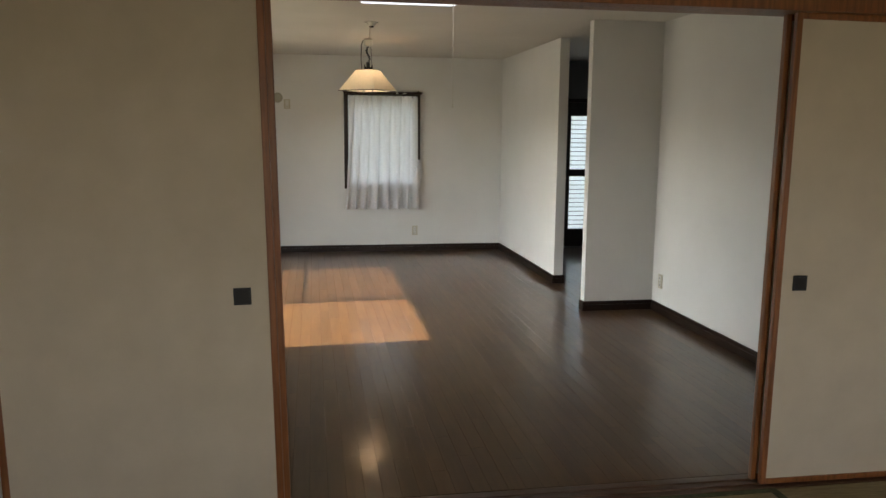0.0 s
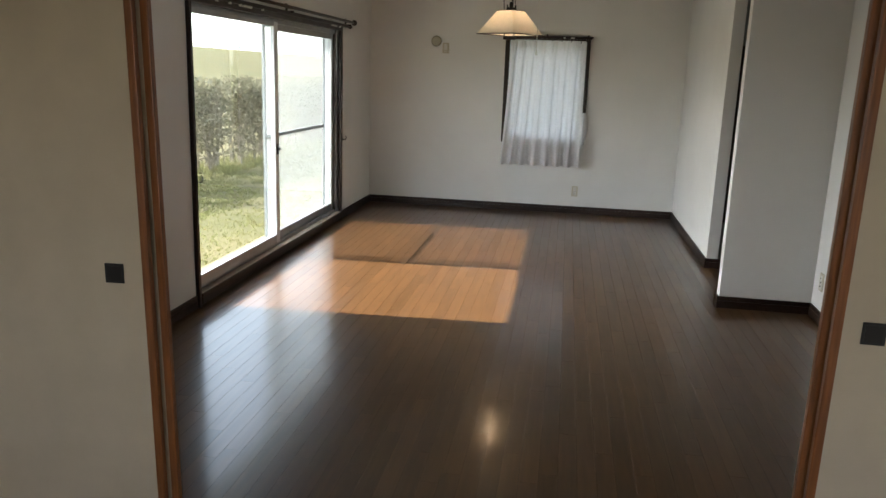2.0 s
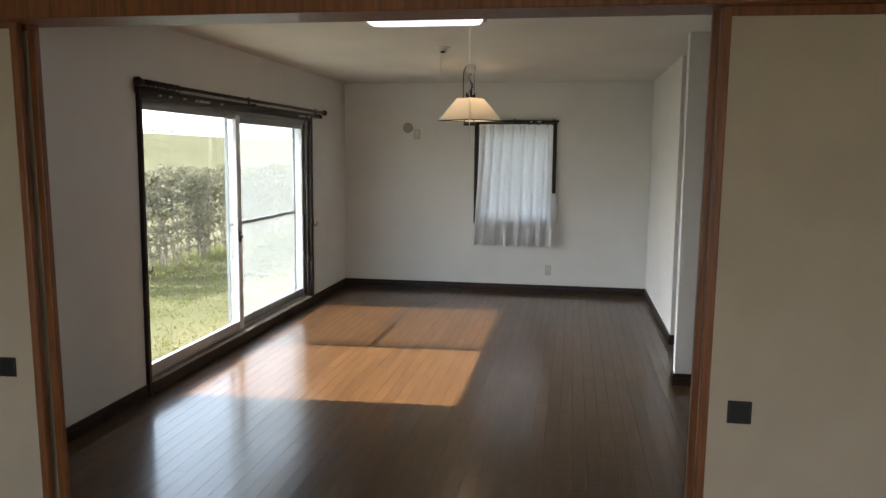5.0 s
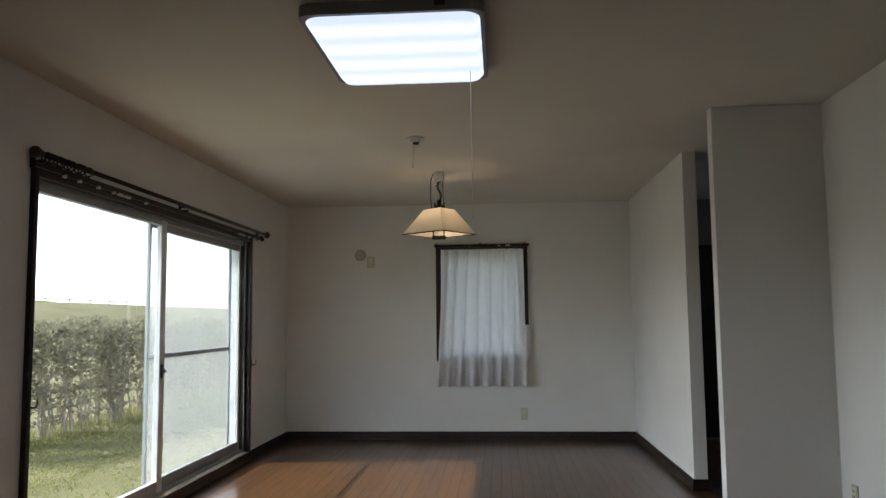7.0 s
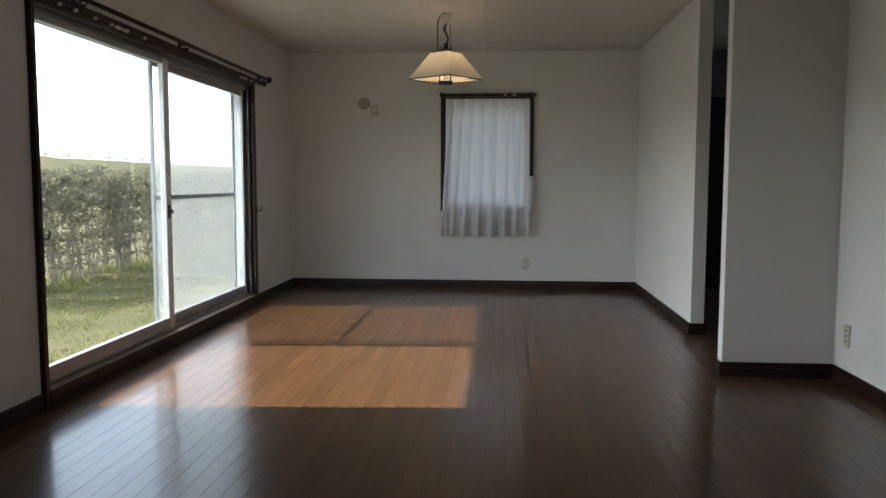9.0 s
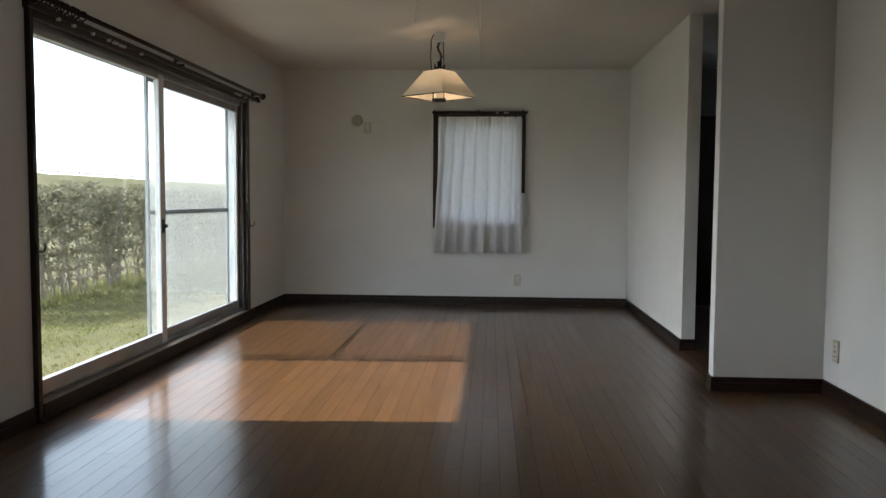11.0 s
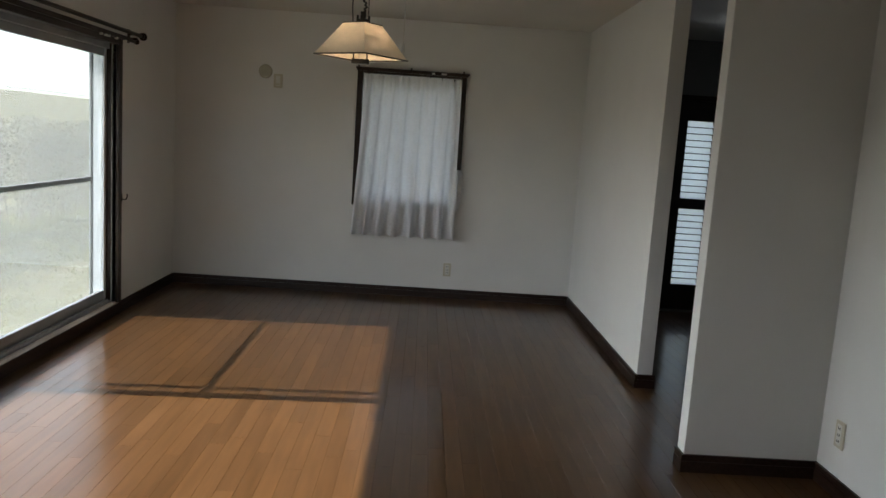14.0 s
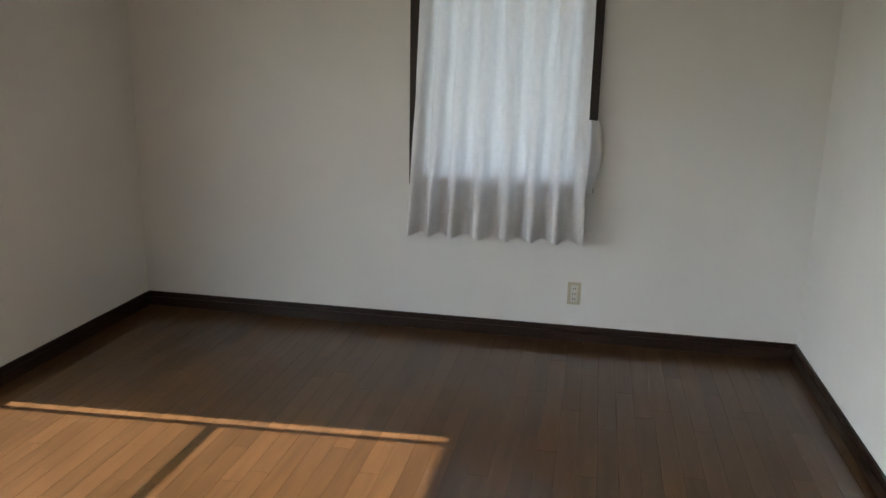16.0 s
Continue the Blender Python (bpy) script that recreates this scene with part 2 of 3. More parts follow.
# ---- structure ----
WX, EX, NY, H = -1.625, 2.41, 7.97, 2.4      # west and east faces, north face, ceiling
PX0, PX1, PY = 1.912, 2.008, 5.655           # partition to the kitchen
FY = 1.143                                   # tatami side of the sliding-door line
SY = -3.2                                    # south wall of the tatami room
DY0, DY1, DZ0, DZ1 = 3.53, 6.69, 0.045, 1.92  # garden door opening
NX0, NX1, NZ0, NZ1 = -0.02, 0.82, 0.84, 1.93  # small window opening

bm = bmesh.new()
box(bm, WX - .15, WX, SY - .15, DY0, -.45, H)
box(bm, WX - .15, WX, DY1, NY + .15, -.45, H)
box(bm, WX - .15, WX, DY0, DY1, -.45, DZ0)
box(bm, WX - .15, WX, DY0, DY1, DZ1, H)
struct("wall_west", bm, WALL, "off-white papered wall with the garden door opening")
bm = bmesh.new()
box(bm, WX, NX0, NY, NY + .15, -.45, H)
box(bm, NX1, 2.40, NY, NY + .15, -.45, H)
box(bm, NX0, NX1, NY, NY + .15, -.45, NZ0)
box(bm, NX0, NX1, NY, NY + .15, NZ1, H)
struct("wall_north", bm, WALL, "off-white papered wall with a small window")
bm = bmesh.new()
box(bm, 2.40, 2.50, NY, NY + .15, -.45, H)
box(bm, 3.20, 3.95, NY, NY + .15, -.45, H)
box(bm, 2.50, 3.20, NY, NY + .15, 1.90, H)
box(bm, 2.50, 3.20, NY, NY + .15, -.45, 0.02)
struct("wall_kitchen_north", bm, KITWALL, "grey kitchen wall around the back door, darkened for dim light")
struct("wall_partition", cube(PX0, PX1, PY, NY, 0, H, bevel=.003), WALL, "off-white partition wall beside the kitchen opening")
struct("wall_pillar", cube(1.80, EX + .1, 4.45, 4.54, 0, H, bevel=.003), WALL, "off-white short wing wall")
struct("wall_east", cube(EX, EX + .12, SY - .15, 4.45, -.45, H), WALL, "off-white papered long wall")
struct("wall_kitchen_east", cube(3.80, 3.95, 4.54, NY, -.45, H), KITWALL, "grey kitchen wall, darkened for dim light")
struct("wall_kitchen_south", cube(EX + .1, 3.95, 4.45, 4.54, -.45, H), KITWALL, "grey kitchen wall, darkened for dim light")
# unseen wall; its window opening is added to light the tatami room
bm = bmesh.new()
box(bm, WX, -.3, SY - .15, SY, -.45, H)
box(bm, 1.5, EX, SY - .15, SY, -.45, H)
box(bm, -.3, 1.5, SY - .15, SY, -.45, .7)
box(bm, -.3, 1.5, SY - .15, SY, 1.95, H)
struct("wall_south", bm, WALL, "plain unseen tatami room wall with an added window opening")
struct("ceiling", box(cube(WX - .15, EX + .12, FY + .02, 4.45, H, H + .12), WX - .15, 3.95, 4.45, NY + .15, H, H + .12), CEIL, "cream papered ceiling")
struct("ceiling_tatami_room", cube(WX - .15, EX + .12, SY - .15, FY + .02, H, H + .12), CEIL, "cream ceiling of the tatami room")
struct("wall_transom", cube(WX, EX, FY + .03, FY + .11, 2.030, H), WALL, "plain wall above the sliding door lintel")
struct("floor_base", box(cube(WX, EX, FY + .15, 4.5, -.2, -.012), WX, 3.80, 4.5, NY, -.2, -.012), JOINT, "dark sub-floor seen in the joints")
struct("floor_tatami_base", cube(WX, EX, SY, FY, -.2, -.055), JOINT, "dark sub-floor under the mats")


def skirting(x0, x1, y0, y1, out):
    """Baseboard with a thicker foot and a thin cap; out is the way it faces."""
    bm = bmesh.new()
    ox, oy = out
    for t, za, zb in ((.014, 0, .052), (.010, .052, .070), (.013, .070, .083)):
        box(bm, x0 + min(0, ox * t), x1 + max(0, ox * t), y0 + min(0, oy * t), y1 + max(0, oy * t), za, zb, bevel=.0015)
    struct("baseboard", bm, DARK, "dark brown stained wooden baseboard")


skirting(WX, PX0, NY, NY, (0, -1))
skirting(WX, WX, FY + .15, DY0 - .036, (1, 0))
skirting(WX, WX, DY1 + .053, NY - .015, (1, 0))
skirting(PX0, PX0, PY - .014, NY - .015, (-1, 0))
skirting(PX0, PX1 + .014, PY, PY, (0, -1))
skirting(1.80 - .014, EX, 4.45, 4.45, (0, -1))
skirting(1.80, 1.80, 4.45, 4.54, (-1, 0))
skirting(EX, EX, FY + .15, 4.435, (-1, 0))

# ---- outdoors ----
GZ = -0.45


def land(x, y):
    s = min(1, max(0, (-30 - x) / 32))
    s = s * s * (3 - 2 * s)
    e = min(1, max(0, (-74 - x) / 40))
    z = GZ + 4.75 * s * (1 - e * e * (3 - 2 * e))
    return z + (.02 + .25 * s) * noise.noise((x * .16, y * .16, 0)) + (.015 * noise.noise((x * 1.7, y * 1.7, 3)) if x < -2.6 else 0)


xs = [-1500, -600, -300, -180] + [-114 + 4 * i for i in range(22)] + [-26 + i for i in range(16)] + [-10.5 + .4 * i for i in range(23)] + [2, 6, 20, 60, 200, 1500]
ys = [-1500, -300, -80, -20, -6, 0] + [2 + .6 * i for i in range(54)] + [36 + 5 * i for i in range(44)] + [300, 600, 1500]
gv = [(x, y, land(x, y)) for x in xs for y in ys]
gf = [(i * len(ys) + j, (i + 1) * len(ys) + j, (i + 1) * len(ys) + j + 1, i * len(ys) + j + 1) for i in range(len(xs) - 1) for j in range(len(ys) - 1)]
me = bpy.data.meshes.new("ground")
me.from_pydata(gv, [], gf)
me.materials.append(GRASSLAND)
me.polygons.foreach_set("use_smooth", [True] * len(me.polygons))
tagged(new("ground", me), "dry yellow-green grass rising to a far embankment", "ground", kind="structure")

rng = random.Random(5)
gv, gf = [], []
for i in range(42000):
    x = -2.7 - 3.9 * rng.random()
    y = 5.5 + 20 * rng.random() ** 1.4
    if x > -3.9 and rng.random() < .6:
        continue
    dens = noise.noise((x * .8, y * .8, 9))
    if dens < -.25 and rng.random() < .8:
        continue
    h = (.015 + .035 * rng.random()) * (2.4 if x < -5.5 else 1.0)
    for k in range(3):
        a = rng.random() * 6.28
        w, lean = .006 + .006 * rng.random(), .6 * h * rng.random()
        dx, dy = math.cos(a), math.sin(a)
        bx, by = x + .03 * (rng.random() - .5), y + .03 * (rng.random() - .5)
        z = land(bx, by) - .01
        n0 = len(gv)
        gv += [(bx - dy * w, by + dx * w, z), (bx + dy * w, by - dx * w, z), (bx + dx * lean, by + dy * lean, z + h)]
        gf.append((n0, n0 + 1, n0 + 2))
me = bpy.data.meshes.new("grass")
me.from_pydata(gv, [], gf)
me.materials.append(BLADE)
tagged(new("grass", me), "patchy yellow-green lawn grass in the garden", "grass", kind="stuff")

struct("pavement", cube(-2.75, WX - .15, 1.5, 14, GZ - .1, GZ + .06, bevel=.01), CONCRETE, "pale concrete strip along the house")


def hedge_shrub(seed):
    """A sparse evergreen hedge plant: several thin stems, twigs and many small leaves."""
    r = random.Random(seed)
    e = thing("hedge_shrub", (0, 0, 0), "sparse evergreen hedge shrub with bare grey stems", "shrub", "garden hedge")
    bs, verts, faces = bmesh.new(), [], []

    def leaf(p, s):
        a, t = r.random() * 6.28, (r.random() - .3) * 1.6
        u = Vector((math.cos(a) * math.cos(t), math.sin(a) * math.cos(t), math.sin(t)))
        w = u.cross(Vector((r.random() - .5, r.random() - .5, r.random() - .5))).normalized()
        k = len(verts)
        verts.extend([p, p + u * s * .5 + w * s * .26, p + u * s, p + u * s * .5 - w * s * .26])
        faces.append((k, k + 1, k + 2, k + 3))

    top = 1.50 + .20 * r.random()
    for i in range(6):
        a = r.random() * 6.28
        p = Vector((.14 * math.cos(a), .25 * math.sin(a), -.05))
        n = 7
        for j in range(n):
            q = p + Vector(((r.random() - .5) * .12, (r.random() - .5) * .16, top / n * (.85 + .3 * r.random())))
            rod(bs, p, q, .017 - .0017 * j, .0155 - .0017 * j, seg=6)
            if True:
                for b in range(3):
                    a2 = r.random() * 6.28
                    ln = .18 + .2 * r.random()
                    tip = q + Vector((math.cos(a2) * ln * .8, math.sin(a2) * ln, ln * (.2 + .5 * r.random())))
                    tip.z = min(tip.z, top + .08 * r.random())
                    rod(bs, q, tip, .006, .003, seg=4)
                    cnt = int((3.8 + j * 2.3) * (.6 + .8 * r.random()))
                    for c in range(cnt):
                        f = r.random()
                        leaf(q.lerp(tip, .2 + .9 * f) + Vector(((r.random() - .5) * .13, (r.random() - .5) * .13, (r.random() - .5) * .12)), .05 + .045 * r.random())
            p = q
    part("stems", bs, BARK, e, "thin grey stems")
    m = bpy.data.meshes.new("leaves")
    m.from_pydata(verts, [], faces)
    m.materials.append(LEAF)
    o = new("leaves", m)
    o.parent = e
    tagged(o, "small dull green and pale leaves")
    return e


kinds = [hedge_shrub(s) for s in (1, 2, 3, 4, 5)]
rng = random.Random(3)
y, k = 9.2, 0
while y < 31:
    x = -6.05 + .2 * (rng.random() - .5)
    m = pose(x, y, land(x, y), 0, 0, rng.choice((0, 180)) + rng.uniform(-25, 25))
    if k < len(kinds):
        kinds[k].matrix_basis = m
    else:
        copy_thing(kinds[k % len(kinds)], m)
    k += 1
    y += .40 + .12 * rng.random()

rail = thing("guard_rail", (-64, 120, land(-64, 120)), "distant grey guard rail along the embankment top", "guard rail")
part("beam", cube(-64.05, -63.95, 50, 250, 4.80, 4.95), RAILMAT, rail)
for i in range(34):
    yy = 52 + i * 6
    part("post", cube(-64.08, -63.92, yy, yy + .16, land(-64, yy) - .2, 5.2), RAILMAT, rail)

# ---- garden door ----
AX = -1.60    # room face of the casing
d1 = thing("door_1", (WX, (DY0 + DY1) / 2, 0), "white aluminium sliding garden door in a dark wooden casing", "sliding door", kind="structure")
part("casing", cube(WX - .03, AX, DY0 - .035, DY0, 0, DZ1 + .05, bevel=.004), DARK, d1, "dark stained casing post")
part("casing", cube(WX - .03, AX, DY1, DY1 + .052, 0, DZ1 + .05, bevel=.004), DARK, d1, "dark stained casing post")
part("casing_head", cube(WX - .03, AX, DY0 + .001, DY1 - .001, DZ1 - .01, DZ1 + .05, bevel=.004), DARK, d1)
part("sill", cube(WX - .03, AX + .004, DY0 + .001, DY1 - .001, .012, .088, bevel=.005), DARK, d1, "dark brown wooden threshold")
# pale colour holds both the wear and the sunlight on the top face
part("sill_top", cube(WX - .03, AX + .002, DY0 + .003, DY1 - .003, .0885, .0915, bevel=.001), WORN_SUNLIT, d1, "worn top of the threshold, paler still for sunlight")
part("reveal", cube(WX - .09, WX - .031, DY1 - .005, DY1 - .001, .09, DZ1), DARK, d1)
bm = cube(WX - .15, WX - .034, DY0 + .001, DY1 - .001, .046, .105, bevel=.003)
for xx in (-1.665, -1.705, -1.75):
    box(bm, xx - .004, xx + .004, DY0 + .03, DY1 - .03, .105, .118)
part("track", bm, ALUGREY, d1, "grey aluminium track with rails")
part("head_track", cube(WX - .149, WX - .034, DY0 + .03, DY1 - .03, 1.875, 1.919), ALUGREY, d1)
part("jamb", cube(WX - .15, WX - .034, DY0 + .001, DY0 + .026, .106, 1.919), ALU, d1)
part("jamb", cube(WX - .15, WX - .100, DY1 - .02, DY1 - .001, .106, 1.919), ALU, d1, "white sunlit aluminium jamb")


def sash(x, ya, yb, za, zb, la, lb, top, bot, th, name, railmat):
    s = part(name, box(bmesh.new(), x - th, x + th, ya, ya + la, za, zb, bevel=.003), ALU, d1, "white aluminium sliding leaf")
    part("stile", cube(x - th, x + th, yb - lb, yb, za, zb, bevel=.003), ALU, s)
    part("bottom_rail", cube(x - th, x + th, ya + la, yb - lb, za, za + bot, bevel=.003), railmat, s, "grey bottom rail")
    part("top_rail", cube(x - th, x + th, ya + la, yb - lb, zb - top, zb, bevel=.003), ALUGREY, s)
    p = part("pane", cube(x - .002, x + .002, ya + la, yb - lb, za + bot, zb - top), GLASS, s, "clear glass")
    p.visible_shadow = False
    return s


leaf_in = sash(-1.662, DY0 + .02, 5.062, .112, 1.885, .03, .080, .035, .075, .018, "leaf", ALUGREY)
leaf_out = sash(-1.703, 5.118, DY1 - .006, .112, 1.885, .045, .035, .06, .07, .014, "leaf", ALUGREY)
lock = part("latch", cube(-1.648, -1.636, 5.00, 5.03, .845, .935, bevel=.004), BLACK, leaf_in, "dark crescent latch")
bm = bmesh.new()
rod(bm, (-1.64, 5.015, .890), (-1.615, 5.015, .890), .012)
rod(bm, (-1.618, 5.015, .890), (-1.612, 4.965, .91), .007)
part("crank", bm, BLACK, leaf_in)
scr = part("screen", cube(-1.765, -1.745, 5.02, 5.05, .115, 1.885, bevel=.002), ALUGREY, d1, "sliding insect screen with a middle rail")
part("stile", cube(-1.765, -1.745, 6.575, 6.605, .115, 1.885, bevel=.002), ALUGREY, scr)
part("middle_rail", cube(-1.763, -1.747, 5.05, 6.575, .965, .995, bevel=.002), ALUGREY, scr)
part("bottom_rail", cube(-1.765, -1.745, 5.05, 6.575, .115, .15, bevel=.002), ALUGREY, scr)
part("top_rail", cube(-1.765, -1.745, 5.05, 6.575, 1.85, 1.885, bevel=.002), ALUGREY, scr)
part("mesh", cube(-1.7555, -1.7545, 5.05, 6.575, .15, 1.85), SCREEN, scr, "hazy fine grey mesh")
# awning is assumed; set so its edge cuts off the sun patch indoors
struct("trim_awning", cube(-2.15, WX - .151, 3.1, 7.2, 2.04, 2.09, bevel=.006), ALUGREY, "assumed shallow metal awning that cuts the sun at the garden door")


def hook(y, z):
    e = thing("tieback_hook", (AX, y, z), "small black metal curtain tieback hook", "hook", "tieback hooks")
    part("plate", cube(AX, AX + .005, y - .010, y + .010, z - .03, z + .03, bevel=.002), BLACK, e)
    part("arm", tube(bmesh.new(), [(AX + .004, y, z - .01), (AX + .03, y, z - .015), (AX + .042, y, z + .005), (AX + .04, y, z + .028)], .0045), BLACK, e)


hook(DY0 - .020, .833)
hook(DY1 + .040, .848)

# curtain rods over the garden door
cr = thing("curtain_rod", (WX, 5.2, 2.0), "dark wooden double curtain rod with rings and knob ends", "curtain rod")
RX, RZ = -1.565, 2.007
part("front_rod", rod(bmesh.new(), (RX, 3.46, RZ), (RX, 7.0, RZ), .0135), DARK, cr, smooth=True)
for yy, s in ((3.43, -1), (7.03, 1)):
    bm = ball(bmesh.new(), (RX, yy, RZ), .029, 1, .9, 1)
    rod(bm, (RX, yy - s * .045, RZ), (RX, yy - s * .02, RZ), .02)
    part("finial", bm, DARK, cr, "round turned knob", smooth=True)
part("back_rail", cube(-1.600, -1.584, 3.47, 6.95, 1.948, 1.978, bevel=.003), DARK, cr)
part("rail_end", ball(bmesh.new(), (-1.59, 6.97, 1.962), .02), DARK, cr, smooth=True)
for yy in (3.50, 5.2, 6.9):
    bm = cube(WX, WX + .008, yy - .018, yy + .018, 1.945, 2.04, bevel=.002)
    rod(bm, (WX + .005, yy, RZ), (RX, yy, RZ), .008)
    box(bm, WX + .006, -1.56, yy - .008, yy + .008, 1.966, 1.984)
    part("bracket", bm, DARK, cr)


def ring(bm, c, big, small, axis_y=True):
    n = 12
    pts = [Vector(c) + Vector((big * math.cos(i * 2 * math.pi / n), 0, big * math.sin(i * 2 * math.pi / n))) for i in range(n + 1)]
    return tube(bm, pts, small, 5)


rng = random.Random(2)
for yy in (3.52, 3.55, 3.58, 3.62, 3.65, 3.70, 3.74, 3.80, 3.84, 3.90):
    bm = ring(bmesh.new(), (RX, yy, RZ - .008), .024, .0042)
    rod(bm, (RX, yy, RZ - .032), (RX, yy, RZ - .048), .004, seg=6)
    part("ring", bm, DARK, cr)
for yy in (3.72, 3.86, 4.05, 4.22, 4.28, 4.31, 4.36, 4.40, 4.62, 6.35, 6.42, 6.47, 6.6, 6.75):
    part("runner", cube(-1.598, -1.580, yy - .009, yy + .009, 1.936, 1.952, bevel=.002), WHITEP, cr, "small pale plastic runner")

# ---- small curtained window ----
w1 = thing("window_1", ((NX0 + NX1) / 2, NY, NZ0), "small window in a dark wooden casing", "window", kind="structure")
CF = NY - .022
part("casing", cube(NX0 - .05, NX0, CF, NY + .04, NZ0 - .05, NZ1 + .045, bevel=.003), DARK, w1)
part("casing", cube(NX1, NX1 + .05, CF, NY + .04, NZ0 - .05, NZ1 + .045, bevel=.003), DARK, w1)
part("casing_head", cube(NX0 + .001, NX1 - .001, CF, NY + .04, NZ1, NZ1 + .045, bevel=.003), DARK, w1)
part("window_sill", cube(NX0 + .001, NX1 - .001, CF - .008, NY + .04, NZ0 - .045, NZ0, bevel=.003), DARK, w1)
for xa, xb in ((NX0, NX0 + .04), (NX1 - .04, NX1), (.38, .42)):
    part("frame_post", cube(xa, xb, NY + .06, NY + .10, NZ0, NZ1, bevel=.002), ALU, w1)
for za, zb in ((NZ0, NZ0 + .04), (NZ1 - .04, NZ1)):
    part("frame_rail", cube(NX0 + .04, NX1 - .04, NY + .062, NY + .098, za, zb), ALU, w1)
for xa, xb in ((NX0 + .04, .38), (.42, NX1 - .04)):
    p = part("pane", cube(xa, xb, NY + .078, NY + .082, NZ0 + .04, NZ1 - .04), GLASS, w1)
    p.visible_shadow = False

c1 = thing("curtain_rail", (.4, NY, 1.97), "dark wooden curtain rail above the small window", "curtain rail")
part("rail", cube(NX0 - .055, NX1 + .06, NY - .075, NY - .045, 1.944, 1.972, bevel=.003), DARK, c1)
part("end_rod", rod(bmesh.new(), (NX0 - .062, NY - .06, 1.966), (NX1 + .072, NY - .06, 1.966), .009), DARK, c1)
for xx in (-.06, .39, .84):
    bm = cube(xx - .012, xx + .012, NY - .05, NY - .0225, 1.955, 1.98, bevel=.002)
    rod(bm, (xx, NY - .06, 1.97), (xx, NY - .06, 1.99), .007)
    part("bracket", bm, DARK, c1)
for xx in (.58, .66, .68):
    part("runner", cube(xx - .012, xx + .012, NY - .080, NY - .0745, 1.950, 1.964), WHITEP, c1)


def curtain():
    e = thing("curtain", (.4, NY, .54), "thin white pleated curtain hanging over the window", "curtain")
    bm = bmesh.new()
    nu, nv = 150, 40
    rows = []
    for j in range(nv + 1):
        v = j / nv
        z = 1.915 - 1.372 * v
        k = v ** 1.4
        xa, xb = -.004 - .068 * k, .828 + .020 * k
        row = []
        for i in range(nu + 1):
            u = i / nu
            ph = 2 * math.pi * (7.6 * u + .22 * math.sin(5 * u) + .1 * v * math.sin(9 * u))
            deep = .019 + .046 * v ** 1.3
            wave = math.tanh(1.9 * math.sin(ph) + .55 + .25 * math.sin(2 * ph + 1 + 2 * v))
            pinch = math.exp(-((v - .05) / .05) ** 2) * .010 * math.sin(3 * ph)
            x = xa + (xb - xa) * u + .012 * v * math.cos(ph) + .004 * noise.noise((u * 14, v * 5, 1))
            y = NY - .070 - .006 * v - deep * wave + pinch + .006 * noise.noise((u * 9, v * 7, 4))
            row.append(bm.verts.new((x, min(y, NY - (.034 if z > NZ0 - .06 else .008)), z + .006 * math.sin(ph + 1) * v)))
        rows.append(row)
    for a, b in zip(rows, rows[1:]):
        for i in range(nu):
            bm.faces.new((a[i], a[i + 1], b[i + 1], b[i]))
    part("drape", bm, CURTAIN, e, "", True)
    for xx in [.03 + .105 * i for i in range(8)]:
        part("hook", rod(bmesh.new(), (xx, NY - .06, 1.90), (xx, NY - .06, 1.946), .004, seg=6), BLACK, e)
    # the loose outer edge that swings away at one side
    bm = bmesh.new()
    prev = None
    for j in range(15):
        v = j / 14
        z = 1.15 - .36 * v
        b = math.sin(math.pi * min(1, v * 1.08)) ** .7 * .03
        cur = [bm.verts.new((.822 + k * (.015 + .3 * b) + .008 * (1 - v), NY - .05 + .018 * math.sin(k * 2.2), z)) for k in range(4)]
        if prev:
            for k in range(3):
                bm.faces.new((prev[k], prev[k + 1], cur[k + 1], cur[k]))
        prev = cur
    part("loose_edge", bm, CURTAIN, e, "", True)


curtain()

# ---- wall fittings ----
def outlet(name, c, axis, label, w=.068, h=.118, slots=True):
    """A wall plate; axis 'y' faces south, 'x' faces west."""
    e = thing(name, c, label, "wall socket" if slots else "wall plate")
    x, y, z = c

    def slab(du, dv, u0, v0, d0, d1):
        if axis == "y":
            return cube(x + u0 - du, x + u0 + du, y - d1, y - d0, z + v0 - dv, z + v0 + dv, bevel=.0015)
        return cube(x - d1, x - d0, y + u0 - du, y + u0 + du, z + v0 - dv, z + v0 + dv, bevel=.0015)

    part("plate", slab(w / 2, h / 2, 0, 0, 0, .008), PLASTIC, e)
    part("insert", slab(w * .25, h * .38, 0, 0, .008, .0105), WHITEP, e)
    if slots:
        for v in (-.028, 0, .028):
            for u in (-.006, .006):
                part("slot", slab(.0016, .006, u, v, .0105, .0112), BLACK, e)
    else:
        part("screw_cover", slab(w * .2, .006, 0, -h * .25, .0105, .0125), PLASTIC, e)


outlet("wall_socket", (.808, NY, .258), "y", "cream plastic wall socket low on the papered wall")
outlet("wall_socket", (EX, 4.29, .27), "x", "cream plastic wall socket on the long wall")
outlet("wall_plate", (-.749, NY, 1.812), "y", "cream plastic plate beside the pipe cap", .075, .115, False)
cap = thing("pipe_cap", (-.86, NY, 1.886), "round olive-beige cap over an air conditioner pipe hole", "pipe cap")
bm = rod(bmesh.new(), (-.86, NY, 1.886), (-.86, NY - .012, 1.886), .060, .056, seg=28)
part("disc", bm, OLIVE, cap)
part("rim", rod(bmesh.new(), (-.86, NY - .012, 1.886), (-.86, NY - .016, 1.886), .050, .046, seg=28), OLIVE, cap)

# ---- ceiling light ----
cl = thing("ceiling_light", (.190, 3.225, H), "square lit fluorescent ceiling light with a pull cord", "ceiling light")


